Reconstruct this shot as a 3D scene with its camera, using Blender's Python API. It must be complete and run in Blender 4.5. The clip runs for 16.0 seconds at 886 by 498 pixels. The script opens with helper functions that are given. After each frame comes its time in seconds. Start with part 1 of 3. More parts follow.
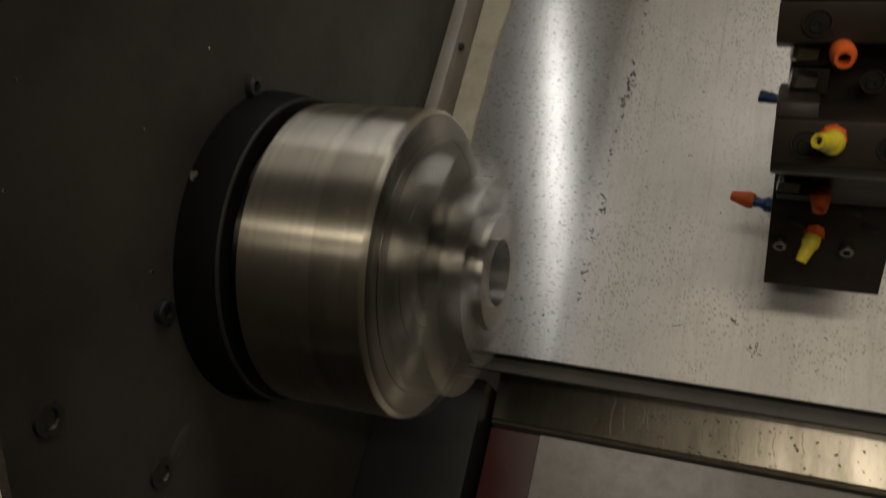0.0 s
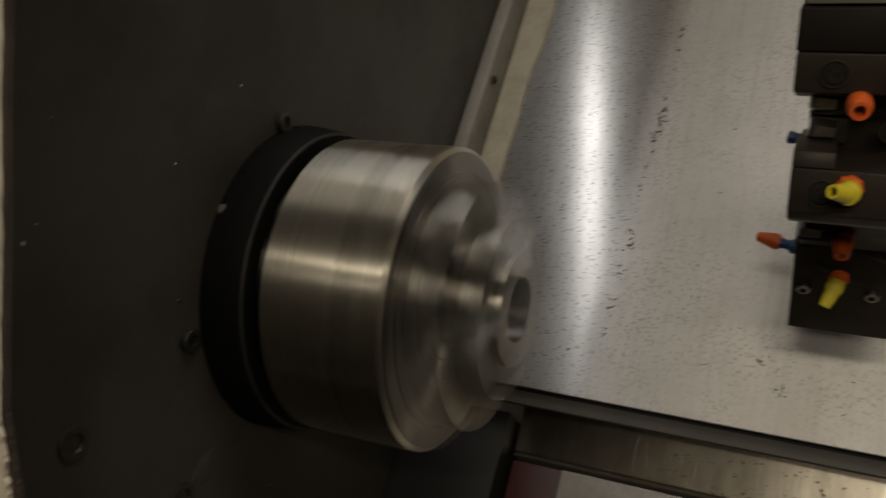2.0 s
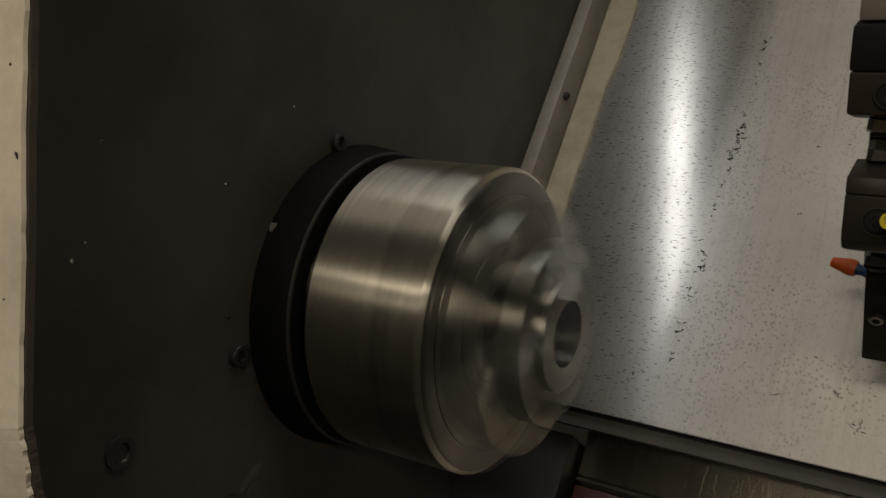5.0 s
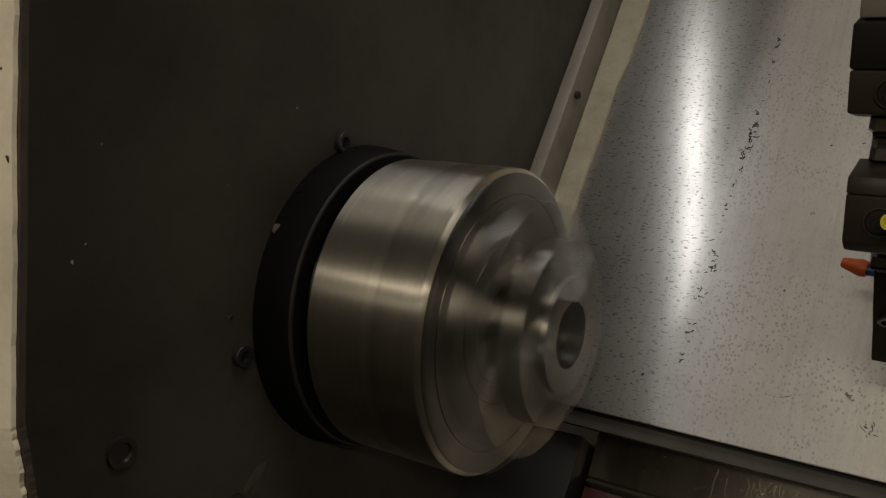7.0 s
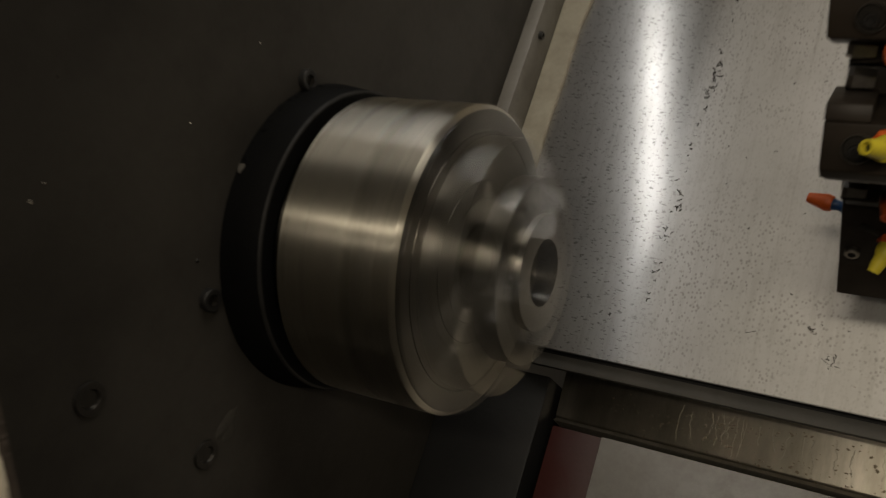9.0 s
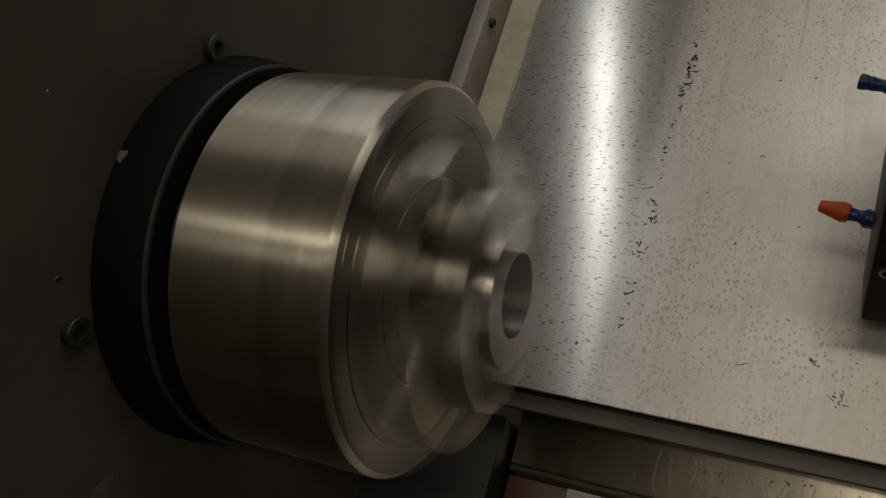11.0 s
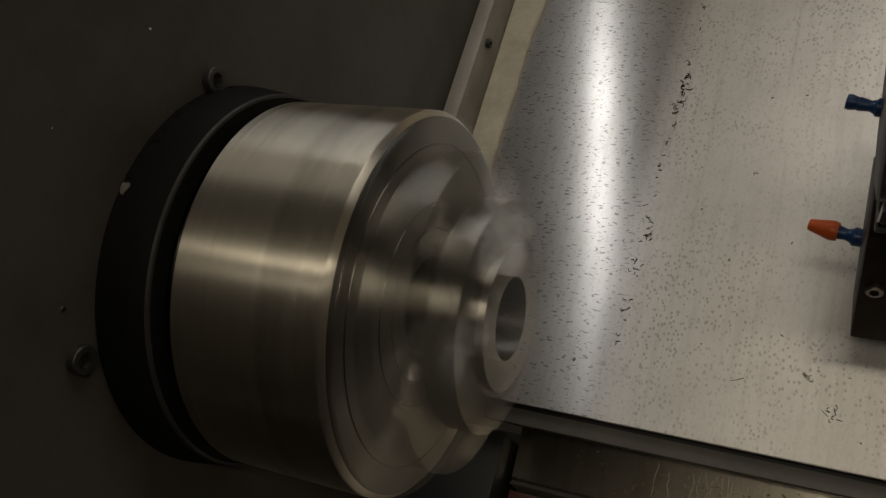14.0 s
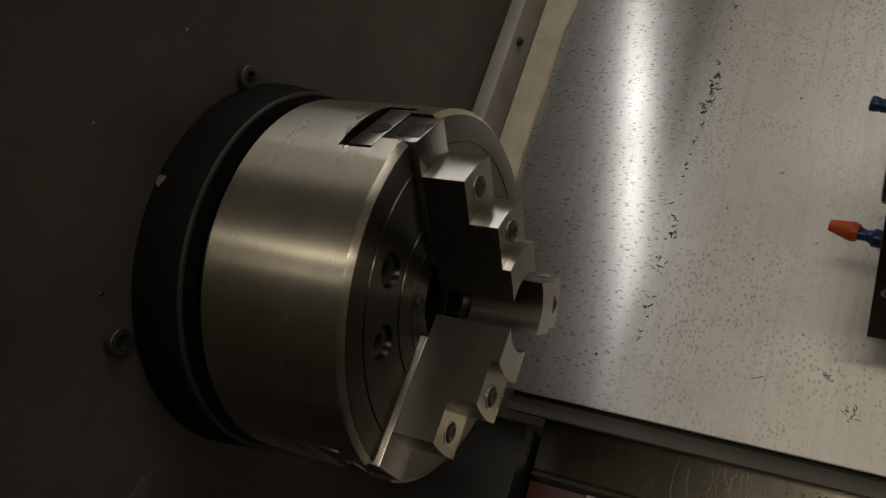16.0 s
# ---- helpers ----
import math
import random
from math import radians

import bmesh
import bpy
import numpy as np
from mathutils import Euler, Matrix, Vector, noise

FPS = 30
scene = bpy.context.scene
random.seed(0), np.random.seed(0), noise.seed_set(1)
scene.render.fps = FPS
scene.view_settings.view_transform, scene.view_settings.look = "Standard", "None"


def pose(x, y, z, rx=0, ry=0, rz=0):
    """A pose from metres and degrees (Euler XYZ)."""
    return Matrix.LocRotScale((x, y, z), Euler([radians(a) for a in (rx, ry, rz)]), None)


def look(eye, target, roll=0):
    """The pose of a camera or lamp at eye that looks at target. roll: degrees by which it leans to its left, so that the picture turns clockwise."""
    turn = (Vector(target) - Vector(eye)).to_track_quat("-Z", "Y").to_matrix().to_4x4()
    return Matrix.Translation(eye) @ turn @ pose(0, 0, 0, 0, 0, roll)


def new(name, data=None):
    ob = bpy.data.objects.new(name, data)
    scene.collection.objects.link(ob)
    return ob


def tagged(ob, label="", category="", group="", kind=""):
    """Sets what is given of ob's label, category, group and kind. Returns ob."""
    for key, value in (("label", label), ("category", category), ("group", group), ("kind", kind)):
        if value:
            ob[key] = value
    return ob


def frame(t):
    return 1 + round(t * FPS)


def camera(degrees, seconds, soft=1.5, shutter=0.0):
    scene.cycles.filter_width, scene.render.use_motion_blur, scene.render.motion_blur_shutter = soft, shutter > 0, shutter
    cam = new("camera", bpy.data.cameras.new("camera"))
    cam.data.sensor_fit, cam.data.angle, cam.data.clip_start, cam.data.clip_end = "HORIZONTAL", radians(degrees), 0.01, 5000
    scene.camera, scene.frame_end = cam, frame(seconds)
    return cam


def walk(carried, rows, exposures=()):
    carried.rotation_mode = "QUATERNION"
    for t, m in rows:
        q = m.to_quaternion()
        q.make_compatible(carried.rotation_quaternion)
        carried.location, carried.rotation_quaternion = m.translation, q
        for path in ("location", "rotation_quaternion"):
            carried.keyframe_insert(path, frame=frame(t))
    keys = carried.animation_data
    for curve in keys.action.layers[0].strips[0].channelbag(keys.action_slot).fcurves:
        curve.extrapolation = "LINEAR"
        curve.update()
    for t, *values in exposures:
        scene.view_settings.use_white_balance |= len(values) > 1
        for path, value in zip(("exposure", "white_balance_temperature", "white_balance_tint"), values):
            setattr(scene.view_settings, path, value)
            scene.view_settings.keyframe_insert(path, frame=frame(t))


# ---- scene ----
# The lathe has a 45 degree slant bed. SLANT turns the bed's own axes (x along the spindle,
# y into the bed, z up its slope, origin on the spindle axis at the headstock panel) into the upright world.
SLANT = Matrix.Rotation(radians(-45), 4, "X")

cam = camera(55.39, 16.0, soft=1.3, shutter=1.395)
PATH = [
    (0.0, 0.3376, -0.4992, -0.1915, 111.328, -13.740, 17.252),
    (0.5, 0.3403, -0.5055, -0.1864, 112.603, -13.850, 17.366),
    (1.0, 0.3470, -0.5076, -0.1848, 113.654, -13.571, 16.791),
    (1.5, 0.3469, -0.5081, -0.1840, 113.431, -14.199, 17.397),
    (2.0, 0.3525, -0.5063, -0.1816, 112.139, -16.070, 19.480),
    (2.5, 0.3542, -0.5092, -0.1810, 111.138, -16.934, 21.868),
    (3.0, 0.3613, -0.5011, -0.1781, 110.694, -16.658, 22.117),
    (3.5, 0.3658, -0.4940, -0.1720, 110.733, -17.366, 22.895),
    (4.0, 0.3706, -0.4923, -0.1680, 110.880, -18.055, 23.875),
    (4.5, 0.3785, -0.4930, -0.1658, 110.899, -18.726, 24.730),
    (5.0, 0.3817, -0.4930, -0.1629, 110.856, -19.529, 25.918),
    (7.5, 0.3946, -0.4866, -0.1567, 110.135, -20.058, 27.558),
    (8.0, 0.3957, -0.5033, -0.1645, 109.568, -20.054, 27.102),
    (8.5, 0.3941, -0.5074, -0.1727, 108.132, -19.389, 25.638),
    (9.0, 0.3795, -0.4806, -0.1670, 108.087, -18.201, 24.667),
    (9.5, 0.3446, -0.4360, -0.1586, 108.633, -17.856, 22.849),
    (10.0, 0.3114, -0.3833, -0.1374, 110.799, -16.379, 19.709),
    (12.5, 0.3106, -0.3904, -0.1367, 111.059, -17.039, 19.097),
    (13.0, 0.3141, -0.3869, -0.1376, 110.927, -16.582, 18.787),
    (13.5, 0.3166, -0.3924, -0.1332, 111.174, -16.257, 19.580),
    (14.0, 0.3190, -0.3968, -0.1311, 111.364, -16.218, 19.919),
    (14.5, 0.3241, -0.3989, -0.1312, 111.483, -16.442, 20.138),
    (15.0, 0.3258, -0.4026, -0.1331, 111.442, -16.822, 20.577),
    (15.5, 0.3250, -0.4023, -0.1335, 111.167, -17.360, 21.144),
    (16.0, 0.3357, -0.4060, -0.1334, 110.292, -18.121, 22.259),
]
walk(cam, [(t, SLANT @ pose(*p)) for t, *p in PATH])

# ---------------------------------------------------------------- light
world = bpy.data.worlds.new("world")
world.use_nodes = True
world.node_tree.nodes["Background"].inputs[0].default_value = (0.9, 0.85, 0.75, 1)
world.node_tree.nodes["Background"].inputs[1].default_value = 0.02
scene.world = world
scene.view_settings.exposure = 0.0


def area_lamp(name, eye, target, sx, sy, watts, colour):
    data = bpy.data.lights.new(name, "AREA")
    data.shape, data.size, data.size_y, data.energy, data.color = "RECTANGLE", sx, sy, watts, colour
    ob = new(name, data)
    ob.matrix_basis = look(eye, target)
    return ob


# work lamp under the roof of the enclosure, close to the headstock panel
area_lamp("work_light", (0.014, 0.17, 0.45), (0.20, 0.19, 0.0), 0.02, 0.32, 0.23, (0.98, 0.965, 0.93)).matrix_basis = pose(0.014, 0.17, 0.45, 0, -24, 0)
# twin fluorescent tubes of the workshop, above and in front of the open door
area_lamp("tube_light", (0.65, -1.30, 1.00), (0.3, 0.0, 0.0), 1.2, 0.02, 7.8, (1.0, 0.875, 0.69))
area_lamp("tube_light", (0.65, -1.52, 0.78), (0.3, 0.0, 0.0), 1.2, 0.02, 2.7, (1.0, 0.875, 0.69))
# workshop ceiling light above the open top of the enclosure
area_lamp("ceiling_light", (0.90, 0.05, 1.93), (0.90, 0.05, 0.0), 1.3, 1.0, 12.5, (1.0, 0.91, 0.78))



# ---------------------------------------------------------------- materials
def material(name):
    m = bpy.data.materials.new(name)
    m.use_nodes = True
    return m, m.node_tree.nodes, m.node_tree.links, m.node_tree.nodes["Principled BSDF"]


def coords(nodes, links, scale, rotate=(0, 0, 0)):
    tc, mp = nodes.new("ShaderNodeTexCoord"), nodes.new("ShaderNodeMapping")
    mp.inputs["Scale"].default_value, mp.inputs["Rotation"].default_value = scale, rotate
    links.new(tc.outputs["Object"], mp.inputs["Vector"])
    return mp.outputs[0]


def noise_tex(nodes, links, vec, scale, detail=4, rough=0.6):
    n = nodes.new("ShaderNodeTexNoise")
    n.inputs["Scale"].default_value, n.inputs["Detail"].default_value, n.inputs["Roughness"].default_value = scale, detail, rough
    links.new(vec, n.inputs["Vector"])
    return n.outputs[0]


def ramp(nodes, links, val, stops):
    r = nodes.new("ShaderNodeValToRGB")
    while len(r.color_ramp.elements) < len(stops):
        r.color_ramp.elements.new(0.5)
    for e, (p, c) in zip(r.color_ramp.elements, stops):
        e.position = p
        e.color = (*c, 1) if isinstance(c, tuple) else (c, c, c, 1)
    links.new(val, r.inputs[0])
    return r.outputs[0]


def math_node(nodes, links, op, a, b, clamp=False):
    n = nodes.new("ShaderNodeMath")
    n.operation, n.use_clamp = op, clamp
    for i, v in enumerate((a, b)):
        if isinstance(v, (int, float)):
            n.inputs[i].default_value = v
        else:
            links.new(v, n.inputs[i])
    return n.outputs[0]


def mix(nodes, links, fac, a, b, mode="MIX"):
    n = nodes.new("ShaderNodeMix")
    n.data_type, n.blend_type = "RGBA", mode
    for i, v in ((0, fac), (6, a), (7, b)):
        if isinstance(v, (int, float)):
            n.inputs[i].default_value = v
        elif isinstance(v, tuple):
            n.inputs[i].default_value = (*v, 1)
        else:
            links.new(v, n.inputs[i])
    return n.outputs[2]


def bump(nodes, links, height, strength, dist, bsdf):
    b = nodes.new("ShaderNodeBump")
    b.inputs["Strength"].default_value, b.inputs["Distance"].default_value = strength, dist
    links.new(height, b.inputs["Height"])
    links.new(b.outputs[0], bsdf.inputs["Normal"])


def broad_lobe(nd, lk, b, rough, share, tangent, aniso, turn=0.0):
    """Adds a second, wider reflection lobe, as scratched and oily metal has."""
    c = nd.new("ShaderNodeBsdfPrincipled")
    for key in ("Base Color", "Normal"):
        for link in b.inputs[key].links:
            lk.new(link.from_socket, c.inputs[key])
    lk.new(tangent, c.inputs["Tangent"])
    c.inputs["Metallic"].default_value, c.inputs["Roughness"].default_value = 1.0, rough
    c.inputs["Anisotropic"].default_value, c.inputs["Anisotropic Rotation"].default_value = aniso, turn
    m = nd.new("ShaderNodeMixShader")
    if isinstance(share, float):
        m.inputs[0].default_value = share
    else:
        lk.new(share, m.inputs[0])
    lk.new(b.outputs[0], m.inputs[1])
    lk.new(c.outputs[0], m.inputs[2])
    lk.new(m.outputs[0], nd["Material Output"].inputs["Surface"])


def worn(name, base, rough=0.5, metal=0.0, dirt=(0.02, 0.018, 0.014), dirt_amount=0.35, scale=14, grain=220,
         depth=0.0004, rough_var=0.15, stretch=(1, 1, 1), brushed=0.0, gloss=0.5):
    """Plain surface with dirt blotches, fine grain and uneven gloss."""
    m, nd, lk, b = material(name)
    v = coords(nd, lk, stretch)
    big, fine = noise_tex(nd, lk, v, scale, 6, 0.65), noise_tex(nd, lk, v, grain, 3, 0.6)
    blot = ramp(nd, lk, big, [(0.42, 0.0), (0.72, dirt_amount)])
    tint = mix(nd, lk, ramp(nd, lk, fine, [(0.3, 0.0), (0.75, 0.25)]), base, tuple(c * 0.6 for c in base))
    lk.new(mix(nd, lk, blot, tint, dirt), b.inputs["Base Color"])
    b.inputs["Metallic"].default_value = metal
    b.inputs["Specular IOR Level"].default_value = gloss
    r = nd.new("ShaderNodeMapRange")
    r.inputs[3].default_value, r.inputs[4].default_value = max(rough - rough_var, 0.05), rough + rough_var
    lk.new(big, r.inputs[0])
    lk.new(r.outputs[0], b.inputs["Roughness"])
    bump(nd, lk, fine, 0.5, depth, b)
    if brushed:
        tan = nd.new("ShaderNodeTangent")
        tan.direction_type, tan.uv_map = "UV_MAP", "UVMap"
        lk.new(tan.outputs[0], b.inputs["Tangent"])
        b.inputs["Anisotropic"].default_value = brushed
    return m


def turned_steel(name, base, rough, dark, freq=420):
    """Lathe-turned steel: fine rings round the x axis, faint stains."""
    m, nd, lk, b = material(name)
    rings = noise_tex(nd, lk, coords(nd, lk, (freq, 1.5, 1.5)), 1.0, 2, 0.5)
    stain = noise_tex(nd, lk, coords(nd, lk, (1, 1, 1)), 26, 6, 0.7)
    smear = noise_tex(nd, lk, coords(nd, lk, (60, 12, 12)), 1.0, 4, 0.6)
    c = mix(nd, lk, ramp(nd, lk, stain, [(0.45, 0.0), (0.75, 0.45)]), base, dark)
    c = mix(nd, lk, ramp(nd, lk, smear, [(0.5, 0.0), (0.8, 0.35)]), c, dark)
    lk.new(c, b.inputs["Base Color"])
    b.inputs["Metallic"].default_value = 1.0
    r = nd.new("ShaderNodeMapRange")
    r.inputs[3].default_value, r.inputs[4].default_value = rough - 0.02, rough + 0.025
    lk.new(smear, r.inputs[0])
    lk.new(r.outputs[0], b.inputs["Roughness"])
    bump(nd, lk, rings, 0.12, 0.00008, b)
    tan = nd.new("ShaderNodeTangent")
    tan.direction_type, tan.axis = "RADIAL", "X"
    lk.new(tan.outputs[0], b.inputs["Tangent"])
    b.inputs["Anisotropic"].default_value, b.inputs["Anisotropic Rotation"].default_value = 1.0, 0.25
    broad_lobe(nd, lk, b, 0.50, 0.17, tan.outputs[0], 0.75, 0.25)
    return m


def bed_plate_steel():
    """Stainless way cover: brushed along x and rubbed bright near the headstock, dull and spotted beyond."""
    m, nd, lk, b = material("bed_plate_steel")
    v = coords(nd, lk, (1, 1, 1))
    sep = nd.new("ShaderNodeSeparateXYZ")
    lk.new(v, sep.inputs[0])
    wob = noise_tex(nd, lk, v, 9, 4)
    edge = math_node(nd, lk, "ADD", sep.outputs[0], math_node(nd, lk, "MULTIPLY", math_node(nd, lk, "SUBTRACT", wob, 0.5), 0.02))
    edge = math_node(nd, lk, "SUBTRACT", edge, math_node(nd, lk, "MULTIPLY", math_node(nd, lk, "SUBTRACT", sep.outputs[2], 0.2), 0.02))
    zone = nd.new("ShaderNodeMapRange")          # 0 rubbed bright, 1 dull
    zone.inputs[1].default_value, zone.inputs[2].default_value = 0.166, 0.200
    lk.new(edge, zone.inputs[0])
    zone = zone.outputs[0]
    # brushed streaks
    brush = noise_tex(nd, lk, coords(nd, lk, (22, 1, 900)), 1.0, 3, 0.6)
    dash = noise_tex(nd, lk, coords(nd, lk, (190, 1, 620)), 1.0, 2, 0.5)
    cloud = noise_tex(nd, lk, v, 7, 6, 0.65)
    drip = noise_tex(nd, lk, coords(nd, lk, (170, 1, 9)), 1.0, 4, 0.6)
    # spots of dried coolant
    vor = nd.new("ShaderNodeTexVoronoi")
    vor.inputs["Scale"].default_value = 1.0
    vor.inputs["Randomness"].default_value = 1.0
    jit = noise_tex(nd, lk, v, 300, 3)
    lk.new(coords(nd, lk, (310, 1, 235)), vor.inputs["Vector"])
    spot = ramp(nd, lk, math_node(nd, lk, "ADD", vor.outputs["Distance"], math_node(nd, lk, "MULTIPLY", jit, 0.35)), [(0.42, 1.0), (0.53, 0.0)])
    patch = ramp(nd, lk, noise_tex(nd, lk, v, 16, 4, 0.6), [(0.4, 0.15), (0.6, 1.0)])
    spot = math_node(nd, lk, "MULTIPLY", math_node(nd, lk, "MULTIPLY", spot, patch), zone)
    dark_dash = math_node(nd, lk, "MULTIPLY", ramp(nd, lk, dash, [(0.61, 0.0), (0.65, 1.0)]), math_node(nd, lk, "SUBTRACT", 1.0, zone))
    col = mix(nd, lk, ramp(nd, lk, cloud, [(0.35, 0.0), (0.7, 1.0)]), (0.60, 0.592, 0.58), (0.47, 0.463, 0.45))
    speck = noise_tex(nd, lk, coords(nd, lk, (420, 1, 240)), 1.0, 3, 0.65)
    col = mix(nd, lk, ramp(nd, lk, speck, [(0.55, 0.0), (0.72, 0.28)]), col, (0.26, 0.245, 0.225))
    col = mix(nd, lk, ramp(nd, lk, drip, [(0.5, 0.0), (0.75, 0.22)]), col, (0.25, 0.23, 0.2))
    col = mix(nd, lk, math_node(nd, lk, "MULTIPLY", spot, 0.42), col, (0.14, 0.12, 0.105))
    col = mix(nd, lk, math_node(nd, lk, "MULTIPLY", dark_dash, 0.62), col, (0.1, 0.09, 0.08))
    lk.new(col, b.inputs["Base Color"])
    lk.new(ramp(nd, lk, zone, [(0.0, 1.0), (1.0, 0.68)]), b.inputs["Metallic"])   # dried film dulls the metal
    rr = mix(nd, lk, zone, ramp(nd, lk, cloud, [(0.3, 0.285), (0.7, 0.325)]), ramp(nd, lk, cloud, [(0.3, 0.44), (0.7, 0.56)]))
    wear = noise_tex(nd, lk, coords(nd, lk, (30, 1, 70)), 1.0, 5, 0.7)
    rr = mix(nd, lk, 1.0, rr, ramp(nd, lk, wear, [(0.3, 0.97), (0.7, 1.04)]), "MULTIPLY")
    lk.new(rr, b.inputs["Roughness"])
    an = ramp(nd, lk, zone, [(0.0, 0.95), (1.0, 0.6)])
    lk.new(an, b.inputs["Anisotropic"])
    tan = nd.new("ShaderNodeTangent")
    tan.direction_type, tan.uv_map = "UV_MAP", "UVMap"
    lk.new(tan.outputs[0], b.inputs["Tangent"])
    h = math_node(nd, lk, "ADD", math_node(nd, lk, "MULTIPLY", brush, 0.15), math_node(nd, lk, "MULTIPLY", spot, -0.5))
    bump(nd, lk, h, 0.07, 0.0002, b)
    broad_lobe(nd, lk, b, 0.46, ramp(nd, lk, zone, [(0.0, 0.32), (1.0, 0.5)]), tan.outputs[0], 0.86)
    return m


M_PLATE = bed_plate_steel()
M_CHUCK = turned_steel("turned_steel", (0.55, 0.52, 0.445), 0.275, (0.36, 0.34, 0.29))
# chuck steel darkened: the shade on its face and slot walls is in the colour
M_FACE = turned_steel("shaded_face_steel", (0.085, 0.08, 0.071), 0.32, (0.055, 0.052, 0.046), 30)
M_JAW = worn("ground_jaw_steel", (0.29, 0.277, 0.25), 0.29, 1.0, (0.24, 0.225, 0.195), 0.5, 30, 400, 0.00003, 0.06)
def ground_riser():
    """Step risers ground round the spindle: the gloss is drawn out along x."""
    # paler than the jaw steel: part of the risers' light flash is in the colour
    m = worn("brightened_step_steel", (0.66, 0.64, 0.58), 0.30, 1.0, (0.42, 0.4, 0.35), 0.4, 40, 400, 0.00003, 0.05)
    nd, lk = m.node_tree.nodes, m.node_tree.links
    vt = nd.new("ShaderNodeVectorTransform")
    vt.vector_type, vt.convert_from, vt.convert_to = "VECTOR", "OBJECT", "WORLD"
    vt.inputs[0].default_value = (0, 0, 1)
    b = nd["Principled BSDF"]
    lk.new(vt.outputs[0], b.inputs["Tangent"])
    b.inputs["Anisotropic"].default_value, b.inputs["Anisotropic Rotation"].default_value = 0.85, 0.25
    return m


M_RISER = ground_riser()
M_SCREW = worn("black_oxide_screw", (0.022, 0.021, 0.02), 0.42, 0.3, (0.03, 0.03, 0.03), 0.4, 60, 500, 0.0001)
M_BRIGHT_SCREW = worn("bright_screw_steel", (0.45, 0.42, 0.38), 0.32, 1.0, (0.1, 0.09, 0.08), 0.5, 90, 500, 0.0001)
M_FLANGE = worn("dark_flange_iron", (0.0055, 0.0055, 0.0055), 0.6, 0.0, (0.003, 0.003, 0.003), 0.6, 25, 250, gloss=0.05)
M_PANEL = worn("grimy_dark_panel_paint", (0.046, 0.042, 0.036), 0.6, 0.0, (0.014, 0.012, 0.010), 0.75, 7, 160, 0.0002, gloss=0.3)
M_EDGE = worn("paler_flange_edge", (0.022, 0.021, 0.02), 0.5, 0.0, (0.008, 0.008, 0.008), 0.7, 40, 300, gloss=0.15)
M_BARE = worn("bare_chipped_iron", (0.085, 0.078, 0.066), 0.6, 0.0, (0.04, 0.035, 0.03), 0.5, 60, 300)
M_CAST = worn("oily_cast_base", (0.012, 0.012, 0.012), 0.5, 0.0, (0.022, 0.021, 0.02), 0.5, 12, 150, gloss=0.2)
M_CREAM = worn("cream_enclosure_paint", (0.72, 0.66, 0.54), 0.45, 0.0, (0.2, 0.16, 0.1), 0.3, 22, 260, 0.0002)
M_DULLCREAM = worn("dirty_cream_paint", (0.31, 0.285, 0.22), 0.5, 0.0, (0.12, 0.1, 0.07), 0.5, 30, 260, 0.0002)
M_GREYSTRIP = worn("grey_strip_steel", (0.17, 0.16, 0.14), 0.5, 0.0, (0.07, 0.06, 0.05), 0.5, 25, 260)
M_RUST = worn("chipped_edge_primer", (0.05, 0.038, 0.03), 0.7, 0.0, (0.015, 0.012, 0.01), 0.6, 60, 300)
M_RAIL = worn("oiled_guideway_steel", (0.54, 0.50, 0.425), 0.36, 1.0, (0.22, 0.2, 0.15), 0.75, 46, 260, 0.00012, 0.08, (1, 1, 0.22), 0.6)
M_LIP = worn("grey_wiper_lip", (0.085, 0.082, 0.076), 0.55, 0.2, (0.12, 0.11, 0.1), 0.5, 30, 260)
M_RED = worn("dark_red_paint", (0.038, 0.008, 0.006), 0.45, 0.0, (0.03, 0.01, 0.01), 0.5, 30, 200)
M_FRONT = worn("front_cover_steel", (0.46, 0.44, 0.41), 0.5, 0.85, (0.3, 0.28, 0.25), 0.6, 60, 300, 0.0002)
M_TURRET = worn("blackened_turret_steel", (0.032, 0.025, 0.019), 0.45, 0.0, (0.009, 0.007, 0.006), 0.6, 35, 350, 0.0001, gloss=0.2)
# near-black colour puts a recess's shade on the turret cap
M_BLACK = worn("recess_shade_black", (0.012, 0.01, 0.009), 0.55, 0.0, (0.006, 0.005, 0.004), 0.6, 35, 350, 0.0001, gloss=0.12)
# much paler than the turret: light falling on its top is in this colour
M_TURRET_GREY = worn("toplit_turret_steel", (0.5, 0.47, 0.42), 0.45, 0.8, (0.2, 0.17, 0.12), 0.5, 30, 300, 0.0001)
M_TURRET_RIM = worn("rubbed_turret_steel", (0.16, 0.145, 0.125), 0.35, 0.8, (0.03, 0.025, 0.02), 0.6, 90, 400, 0.0001)
# near-black colour stands in for the shade inside bores, sockets, slots and throats
M_HOLE = worn("painted_hole_shade", (0.03, 0.027, 0.023), 0.45, 0.5, (0.01, 0.01, 0.01), 0.5, 60, 300)
M_ORANGE = worn("orange_nozzle_plastic", (0.75, 0.13, 0.02), 0.4, 0.0, (0.2, 0.04, 0.01), 0.35, 70, 400, 0.0001)
M_YELLOW = worn("yellow_nozzle_plastic", (0.72, 0.6, 0.04), 0.4, 0.0, (0.25, 0.18, 0.03), 0.35, 70, 400, 0.0001)
M_BLUE = worn("blue_hose_plastic", (0.02, 0.07, 0.2), 0.32, 0.0, (0.01, 0.02, 0.05), 0.4, 70, 400, 0.0001)
M_DEBRIS = worn("oily_swarf", (0.05, 0.042, 0.033), 0.4, 0.5, (0.02, 0.015, 0.01), 0.5, 200, 900, 0.0001)
